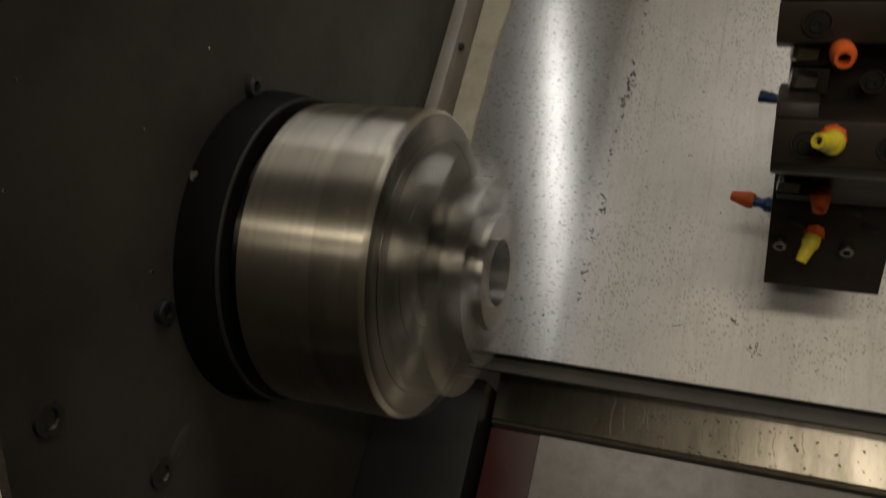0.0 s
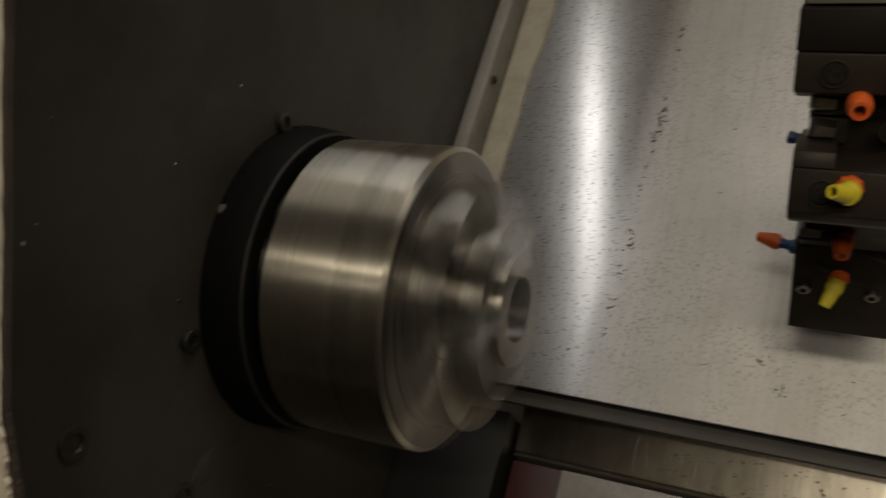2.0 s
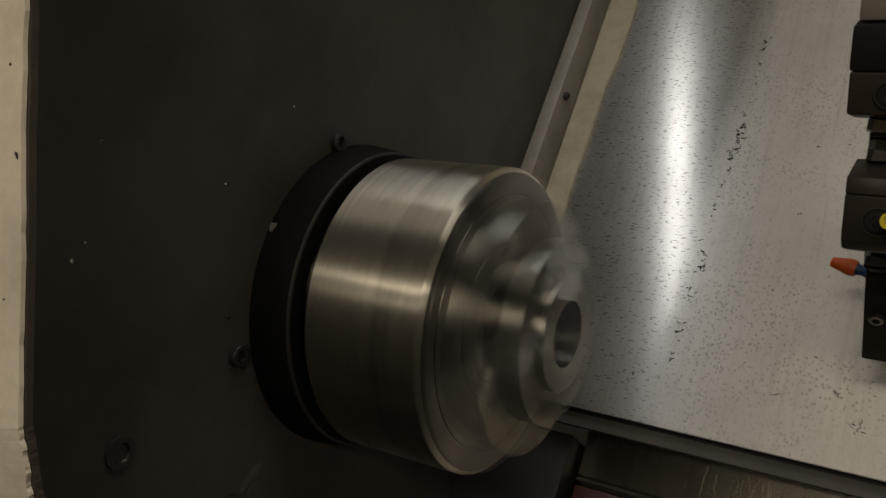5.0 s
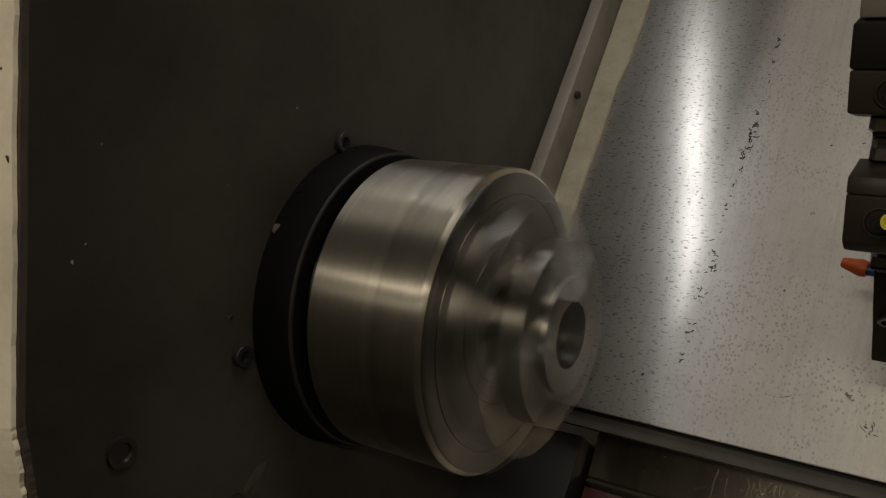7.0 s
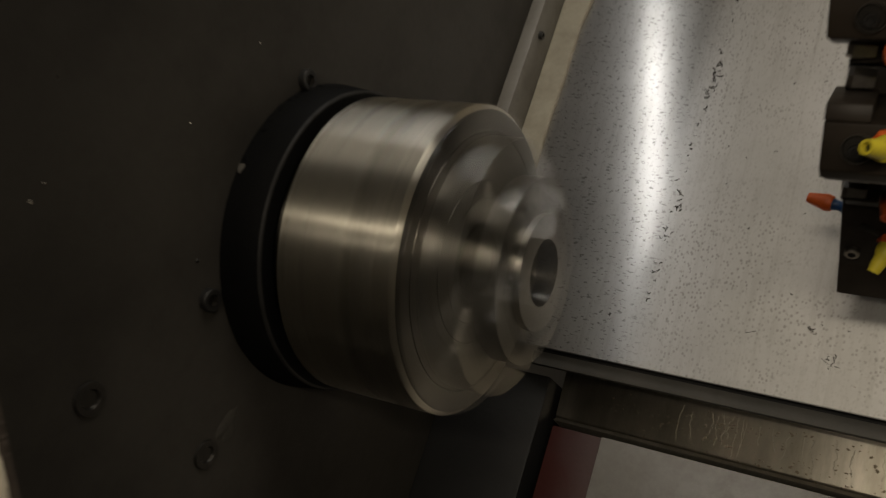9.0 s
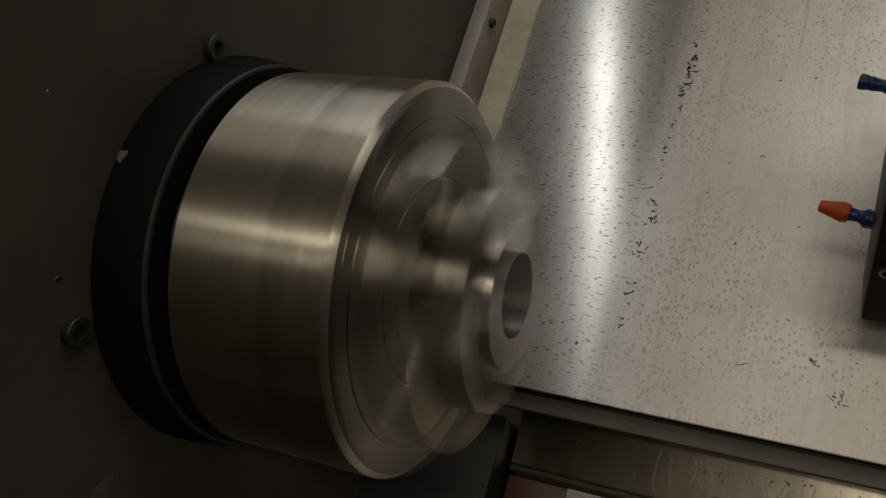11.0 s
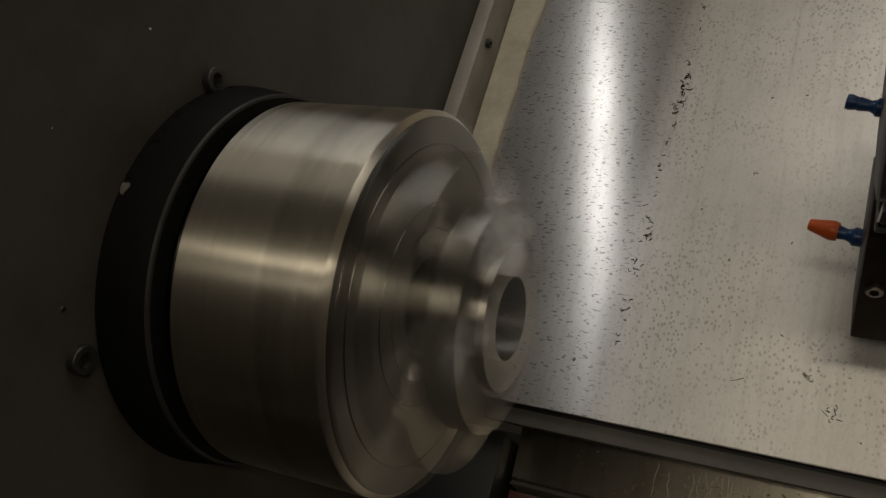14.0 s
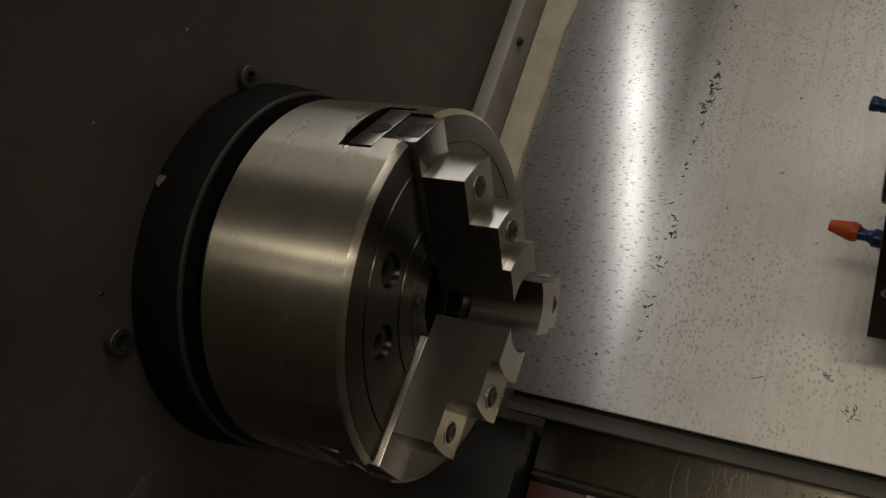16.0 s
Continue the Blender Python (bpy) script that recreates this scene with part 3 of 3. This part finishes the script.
def jaw(angle):
    turn = Matrix.Rotation(radians(angle), 4, "X")
    w = SLOT_W
    master = part("master_jaw", box(FACE - 0.0165, FACE + 0.0038, 0.030, 0.1025, -w, w, 0.0008), M_JAW, chuck, "ground steel master jaw", True, turn)
    part("tongue", box(FACE - 0.0318, FACE - 0.0172, 0.032, 0.1028, -0.0212, 0.0228, 0.0008), M_JAW, master)
    # bore and notch are flat dark pieces, their depth shade put into the colour
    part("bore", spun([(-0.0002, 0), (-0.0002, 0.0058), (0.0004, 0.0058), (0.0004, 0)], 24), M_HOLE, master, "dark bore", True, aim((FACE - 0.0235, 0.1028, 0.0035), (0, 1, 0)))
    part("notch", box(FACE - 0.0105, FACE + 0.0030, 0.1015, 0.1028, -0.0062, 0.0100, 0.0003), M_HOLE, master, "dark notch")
    low = part("jaw", arc_step(FACE + 0.0040, FACE + 0.0275, 0.0222, 0.0850, w), M_JAW, chuck, "stepped hardened steel top jaw", True, turn)
    top = part("upper_step", arc_step(FACE + 0.0272, FACE + 0.0430, 0.0222, 0.0615, w), M_JAW, low)
    part("grip_step", arc_step(FACE + 0.0428, FACE + 0.0475, 0.0222, 0.0385, w), M_JAW, low)
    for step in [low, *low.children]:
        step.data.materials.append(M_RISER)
    for r, x in ((0.0735, FACE + 0.0275), (0.0500, FACE + 0.0430)):
        rim = part("bore_rim", spun([(0.0001, 0.0058), (0.0003, 0.0066), (0.0009, 0.0066), (0.0009, 0.0058)], 28, True), M_BRIGHT_SCREW, low, "", True, aim((x - 0.0004, r, 0), (1, 0, 0)))
        part("bore", spun([(0.0002, 0), (0.0002, 0.0058), (0.0007, 0.0058), (0.0007, 0)], 28), M_HOLE, low, "dark bolt bore", True, aim((x - 0.0002, r, 0), (1, 0, 0)))
        socket_screw(0.0048, 0.0012, low, aim((x + 0.0004, r, 0), (1, 0, 0)), M_SCREW)


for a in JAW_AT:
    jaw(a)


# ---------------------------------------------------------------- tool turret (upright world axes)
turret = thing("tool_turret", "black steel tool turret with oily tool blocks and coolant nozzles", "turret", UP)


def world_prism(profile, x0, x1, bevel=0.0012):
    return prism(profile, x0, x1, bevel)


def circle_profile(cy, cz, r, n, phase=0.0):
    return [(cy + r * math.cos(2 * math.pi * i / n + phase), cz + r * math.sin(2 * math.pi * i / n + phase)) for i in range(n)]


part("drum", world_prism(circle_profile(0.135, 0.175, 0.1455, 12, 0.12), 0.338, 0.45, 0.002), M_TURRET, turret, "black twelve sided turret drum")
part("hub", moved(spun([(0.45, 0), (0.45, 0.11), (0.62, 0.11), (0.62, 0)], 48), Matrix.Translation((0, 0.135, 0.175))), M_TURRET, turret)
block_c = part("tool_block", world_prism([(-0.031, 0.1560), (-0.0330, 0.1758), (0.05, 0.1758), (0.05, 0.150), (-0.005, 0.150)], 0.330, 0.455), M_TURRET, turret, "black tool block with bolt holes")
part("cap", world_prism([(-0.0325, 0.1762), (-0.0310, 0.1965), (0.05, 0.2030), (0.05, 0.1762)], 0.3295, 0.455), M_BLACK, turret, "dull black cap standing in for a shaded recess")
part("top_plate", world_prism([(-0.0262, 0.1980), (-0.0262, 0.2230), (0.05, 0.230), (0.05, 0.2055)], 0.331, 0.455), M_TURRET_GREY, turret, "pale steel top plate, light from above put into its colour")
block_b = part("tool_block", world_prism([(-0.010, 0.0830), (-0.030, 0.0900), (-0.0360, 0.0955), (-0.0360, 0.1190), (-0.004, 0.1212), (0.06, 0.120), (0.05, 0.075)], 0.3335, 0.414), M_TURRET, turret, "black tool block with bolt holes")
part("wedge", world_prism([(-0.0362, 0.1195), (-0.0340, 0.1275), (-0.002, 0.1290), (-0.002, 0.1216)], 0.3335, 0.3535, 0.0008), M_TURRET, turret)
block_a = part("tool_block", world_prism([(0.1215, -0.0370), (0.1100, -0.0100), (0.0965, 0.0125), (0.0830, 0.0410), (0.0860, 0.0560), (0.165, 0.060), (0.172, -0.030)], 0.3360, 0.4115), M_TURRET, turret,
               "black tool block with socket screws and slots")


def bore(x, y, z, d, r, parent):
    """Counterbored hole: bright worn rim, throat shade painted on a shallow disc, screw at its ground."""
    m = aim((x, y, z), d)
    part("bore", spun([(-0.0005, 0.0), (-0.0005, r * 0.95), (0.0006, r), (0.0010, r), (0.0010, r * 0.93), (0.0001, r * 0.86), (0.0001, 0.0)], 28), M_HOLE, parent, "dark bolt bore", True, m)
    part("bore_rim", spun([(0.0002, r * 0.98), (0.0012, r * 0.99), (0.0012, r * 1.05), (0.0002, r * 1.06)], 28, True), M_TURRET_RIM, parent, "rubbed bright rim", True, m)
    part("bore_screw", spun([(0.0001, 0.0), (0.0001, r * 0.55), (0.0014, r * 0.5), (0.0014, r * 0.3), (0.0006, r * 0.25), (0.0006, 0)], 20), M_SCREW, parent, "", True, m @ pose(0, 0, -r * 0.2))


for x in (0.3490, 0.3886):
    bore(x, -0.0361, 0.1070, (0, -1, 0), 0.0068, block_b)
for x in (0.3480, 0.3865, 0.425):
    bore(x, -0.0327, 0.1660, (0, -1, -0.12), 0.0065, block_c)
bore(0.3775, -0.0095, 0.1345, (0, -1, -0.12), 0.0055, turret)
na = Vector((0, -0.0225, -0.0135)).normalized()
for x in (0.3438, 0.3860):
    socket_screw(0.0046, 0.0035, block_a, aim((x, 0.1025, 0.0022), (0, na.y, na.z)), M_BRIGHT_SCREW)
ns = Vector((0, -0.0285, -0.0135)).normalized()
for x, s in ((0.3530, 0.33), (0.3975, 0.33), (0.3850, 0.78)):
    y, z = 0.0965 - 0.0135 * s, 0.0125 + 0.0285 * s
    part("slot", box(-0.0004, 0.0004, -0.0065, 0.0065, -0.0028, 0.0028, 0.0003), M_HOLE, block_a, "dark slot", True, aim((x, y, z), (0, ns.y, ns.z)))


def clamp(x, y, z, s):
    """Wedge clamp with a hexagon bolt head lying along x."""
    c = part("wedge_clamp", box(x - s, x + s, y - 0.006, y + 0.03, z - 0.007, z + 0.007, 0.0015), M_TURRET, turret, "oily wedge clamp")
    part("bolt", spun([(-0.001, 0), (-0.001, 0.0052), (0.009, 0.0062), (0.0115, 0.0052), (0.0115, 0)], 6), M_BRIGHT_SCREW, c, "worn hexagon bolt head", False, aim((x + s * 0.2, y - 0.005, z), (-1, -0.12, 0.1)))


clamp(0.3475, -0.006, 0.1490, 0.0085)
clamp(0.3480, -0.001, 0.1335, 0.0095)
clamp(0.3475, 0.052, 0.0610, 0.0100)


# coolant nozzles
def ring_nozzle(p, d, mat, parent, length=0.016, r=0.0062):
    n = part("nozzle", spun([(-0.004, 0), (-0.004, r * 0.95), (length * 0.35, r), (length * 0.5, r * 0.98), (length, r * 0.72), (length, r * 0.45), (length * 0.35, r * 0.38), (length * 0.35, 0)], 28),
             mat, parent, "", True, aim(p, d))
    part("throat", spun([(length * 0.4, 0), (length * 0.4, r * 0.37), (length * 0.4 + 0.0003, r * 0.37), (length * 0.4 + 0.0003, 0)], 20), M_HOLE, n)
    return n


def elbow_nozzle(p, d, tip, parent):
    """Ball body with an orange collar and a short spout turned aside."""
    c = part("nozzle_collar", spun([(-0.004, 0), (-0.004, 0.0066), (0.0025, 0.0070), (0.0035, 0.0060), (0.0035, 0)], 8), M_ORANGE, parent, "orange hexagonal collar", False, aim(p, d))
    b = part("nozzle", spun([(0.003, 0), (0.003, 0.0052), (0.006, 0.0060), (0.010, 0.0058), (0.0130, 0.0042), (0.0142, 0)], 24), M_YELLOW, parent, "yellow plastic nozzle", True, aim(p, d))
    q = Vector(p) + Vector(d).normalized() * 0.009
    part("spout", spun([(-0.002, 0), (-0.002, 0.0050), (0.008, 0.0044), (0.0135, 0.0036), (0.0135, 0.0022), (0.0100, 0.0020), (0.0100, 0)], 24), M_YELLOW, parent, "yellow nozzle spout", True, aim(q, tip))
    part("throat", spun([(0.0103, 0), (0.0103, 0.0020), (0.0106, 0.0020), (0.0106, 0)], 16), M_HOLE, parent, "", True, aim(q, tip))
    return b


ring_nozzle((0.3605, -0.0330, 0.1520), (0.03, -1, -0.05), M_ORANGE, turret)
elbow_nozzle((0.3610, -0.0350, 0.1110), (0, -1.0, -0.15), (-0.5, -0.75, 0.25), turret)
ring_nozzle((0.3635, 0.0600, 0.0560), (0, -0.85, -0.6), M_ORANGE, turret, 0.017, 0.0060)
elbow_nozzle((0.3645, 0.0960, 0.0150), (-0.2, -0.6, -0.75), (-0.35, -0.35, -0.85), turret)


def hose_nozzle(p, label, tip):
    """Jointed hose end along -x: blue segments, orange tip where the frames show one. p in bed axes."""
    h = thing("coolant_nozzle", label, "nozzle", SLANT @ aim(p, (-1, 0, 0.2)), "coolant nozzles")
    part("segment", spun([(-0.030, 0), (-0.030, 0.0034), (-0.020, 0.0032), (-0.0175, 0.0055), (-0.012, 0.0060), (-0.0105, 0.0045), (-0.008, 0.0036), (-0.004, 0.0042), (-0.001, 0.0046), (0, 0.0040), (0, 0)], 24),
         M_BLUE, h, "blue plastic hose segment")
    if tip:
        part("tip", spun([(-0.003, 0), (-0.003, 0.0056), (0.0005, 0.0064), (0.002, 0.0062), (0.014, 0.0036), (0.0145, 0.0030), (0.0145, 0.0018), (0.010, 0.0015), (0.010, 0)], 24), M_ORANGE, h, "orange plastic tip")
    else:
        part("collar", spun([(-0.001, 0.0), (-0.001, 0.0040), (0.004, 0.0052), (0.0062, 0.0048), (0.0062, 0.0030), (0.002, 0.0026), (0.002, 0)], 24), M_BLUE, h, "blue plastic hose end")
    part("pipe", spun([(-0.05, 0), (-0.05, 0.003), (-0.028, 0.003), (-0.028, 0)], 16), M_SCREW, h, "thin dark pipe")
    return h


hose_nozzle((0.3200, 0.1133, 0.1275), "blue jointed coolant hose with orange tip on the turret", True)
hose_nozzle((0.3240, 0.1000, 0.2125), "blue jointed coolant hose end beside the turret", False)


# ---------------------------------------------------------------- swarf, chips, coolant runs
def curl(rnd, size, thick):
    """A short bent sliver lying on the sheet."""
    bm = bmesh.new()
    n, a, p = 7, rnd.uniform(0, 6.28), Vector((0, 0, 0))
    turn = rnd.uniform(-0.7, 0.7)
    rows = []
    for i in range(n):
        d = Vector((math.cos(a), 0, math.sin(a)))
        s = Vector((-d.z, 0, d.x)) * thick * (1 - 0.5 * abs(i / (n - 1) - 0.4))
        up = Vector((0, -thick * (0.8 + 1.2 * math.sin(i / (n - 1) * 3.1)), 0))
        rows.append([bm.verts.new(p - s), bm.verts.new(p + up), bm.verts.new(p + s)])
        p = p + d * size / n
        a += turn + rnd.uniform(-0.2, 0.2)
    for q, r in zip(rows, rows[1:]):
        for i in range(3):
            bm.faces.new((q[i], q[(i + 1) % 3], r[(i + 1) % 3], r[i]))
    bm.faces.new(rows[0])
    bm.faces.new(rows[-1][::-1])
    return bm


def scatter(name, label, places, mat, seed, size, thick, y=0.2156):
    rnd = random.Random(seed)
    bm = bmesh.new()
    for x, z, k in places:
        c = moved(curl(rnd, size * k * rnd.uniform(0.6, 1.3), thick * rnd.uniform(0.7, 1.3)), Matrix.Translation((x, y, z)))
        me = bpy.data.meshes.new("t")
        c.to_mesh(me)
        c.free()
        bm.from_mesh(me)
        bpy.data.meshes.remove(me)
    ob = part(name, bm, mat, None, "", False, SLANT)
    return tagged(ob, label, "swarf", "", "stuff")


rnd = random.Random(11)
line = []
for i in range(60):
    z = rnd.uniform(0.06, 0.42)
    line.append((0.1835 + (z - 0.1177) * 0.036 + rnd.gauss(0, 0.0018), z, rnd.uniform(0.4, 1.1)))
for i in range(26):
    z = 0.300 + rnd.uniform(-0.026, 0.016)
    line.append((0.1905 + rnd.gauss(0, 0.0014) + (z - 0.3) * 0.08, z, rnd.uniform(0.7, 1.5)))
for i in range(8):
    line.append((0.1885 + rnd.gauss(0, 0.0012), 0.1585 + rnd.gauss(0, 0.002), 0.8))
scatter("dark_swarf", "dark oily swarf stuck in a line on the cover", line, M_DEBRIS, 5, 0.0055, 0.0005)
loose = [(rnd.uniform(0.2, 0.5), rnd.uniform(0.02, 0.4), rnd.uniform(0.3, 0.9)) for _ in range(40)]
loose += [(0.3345 + rnd.gauss(0, 0.003), 0.043 + rnd.gauss(0, 0.004), 1.2) for _ in range(8)]
loose += [(0.318 + rnd.gauss(0, 0.005), 0.063 + rnd.gauss(0, 0.002), 1.2) for _ in range(5)]
loose += [(0.2755, 0.056, 2.2), (0.152, 0.047, 0.8), (0.1515, 0.0475, 0.8), (0.152, 0.0465, 0.7)]
scatter("loose_swarf", "small dark swarf slivers lying on the cover", loose, M_DEBRIS, 6, 0.005, 0.00032)
bright = [(0.2412, 0.0970, 0.7), (0.2885, 0.1205, 0.8), (0.2895, 0.121, 0.5), (0.3147, 0.2637, 0.6), (0.3207, 0.3586, 0.5), (0.370, 0.0996, 0.6), (0.3155, 0.0655, 0.6), (0.331, 0.0470, 0.5), (0.196, 0.196, 0.4), (0.305, 0.068, 0.5)]
bright += [(0.345, 0.088, 0.6), (0.349, 0.090, 0.7), (0.362, 0.096, 0.7), (0.352, 0.078, 0.5), (0.340, 0.080, 0.5)]
bright += [(rnd.uniform(0.2, 0.5), rnd.uniform(0.02, 0.4), rnd.uniform(0.2, 0.5)) for _ in range(24)]
scatter("bright_chips", "tiny bright metal chips on the cover", bright, M_CHIP, 7, 0.003, 0.0006)


def rail_y(z):
    return 0.2725 - z * (0.004 / 0.0412)


def run(rnd, x, z0, z1, w):
    """A dried run of coolant down the guideway."""
    bm = bmesh.new()
    n, dx, rows = 16, 0.0, []
    for i in range(n + 1):
        z = z0 + (z1 - z0) * i / n
        dx = dx * 0.9 + rnd.uniform(-0.0009, 0.0009)
        k = w * (1.6 if i == n else 1) * rnd.uniform(0.8, 1.2)
        y = rail_y(z)
        rows.append([bm.verts.new((x + dx - k, y + 0.0003, z)), bm.verts.new((x + dx, y - w * 0.7, z - 0.0001)), bm.verts.new((x + dx + k, y + 0.0003, z))])
        x += rnd.uniform(-0.0006, 0.0006)
    for q, r in zip(rows, rows[1:]):
        for i in range(2):
            bm.faces.new((q[i], q[i + 1], r[i + 1], r[i]))
    return bm


def joined(pieces):
    bm = bmesh.new()
    for c in pieces:
        me = bpy.data.meshes.new("t")
        c.to_mesh(me)
        c.free()
        bm.from_mesh(me)
        bpy.data.meshes.remove(me)
    return bm


rnd = random.Random(21)
RUNS = (0.221, 0.230, 0.247, 0.252, 0.256, 0.261, 0.264, 0.268, 0.272, 0.276, 0.288, 0.298, 0.31, 0.322, 0.33, 0.345, 0.36, 0.38)
runs = [run(rnd, x, -0.004 - rnd.uniform(0, 0.007), -0.022 - rnd.uniform(0.0, 0.020), 0.00045) for x in RUNS]
tagged(part("coolant_runs", joined(runs), M_OIL, None, "", True, SLANT), "glossy dried coolant runs on the guideway", "stain", "", "stuff")
spots = []
for i in range(230):
    x, z = 0.15 + abs(rnd.gauss(0.12, 0.1)), rnd.uniform(-0.043, -0.004)
    s = rnd.choice((0.0003, 0.0005, 0.0007, 0.0010, 0.0015)) * rnd.uniform(0.8, 1.2) * (0.5 if x < 0.24 else 1)
    spots.append(moved(blob(i, s, s * 0.8, 0.0002, 9), Matrix.Translation((x, rail_y(z) - 0.0001, z)) @ Matrix.Rotation(radians(-90), 4, "Z")))
tagged(part("oil_spots", joined(spots), M_OILSTAIN, None, "", True, SLANT), "brown oil spots on the guideway", "stain", "", "stuff")
flecks = []
for i in range(16):
    y, z = rnd.uniform(-0.26, 0.1), rnd.uniform(-0.24, 0.16)
    if math.hypot(y, z) < 0.115 or z > 0.09:
        continue
    s = rnd.uniform(0.0004, 0.0011)
    flecks.append(moved(blob(i + 400, s, s * 1.3, 0.0004, 8), Matrix.Translation((0.0, y, z))))
flecks.append(moved(blob(900, 0.0012, 0.0014, 0.0006, 8), Matrix.Translation((0.0, -0.112, -0.068))))
tagged(part("panel_flecks", joined(flecks), M_CHIP, None, "", False, SLANT), "bright metal flecks stuck to the dark panel", "swarf", "", "stuff")


# ---------------------------------------------------------------- what moves
def motions():
    """The chuck spins, slows from 15.2 s on and stands still from 15.58 s."""
    per_frame, stop = 86.0, 15.58
    slow = 6800.0
    brake = per_frame * FPS / slow
    rows = []
    for i in range(int(16 * FPS) + 1):
        left = max(stop - i / FPS, 0.0)
        turn = 0.5 * slow * min(left, brake) ** 2 + per_frame * FPS * max(left - brake, 0.0)
        rows.append((i / FPS, SLANT @ pose(0, 0, 0, -turn)))
    walk(chuck, rows)


motions()
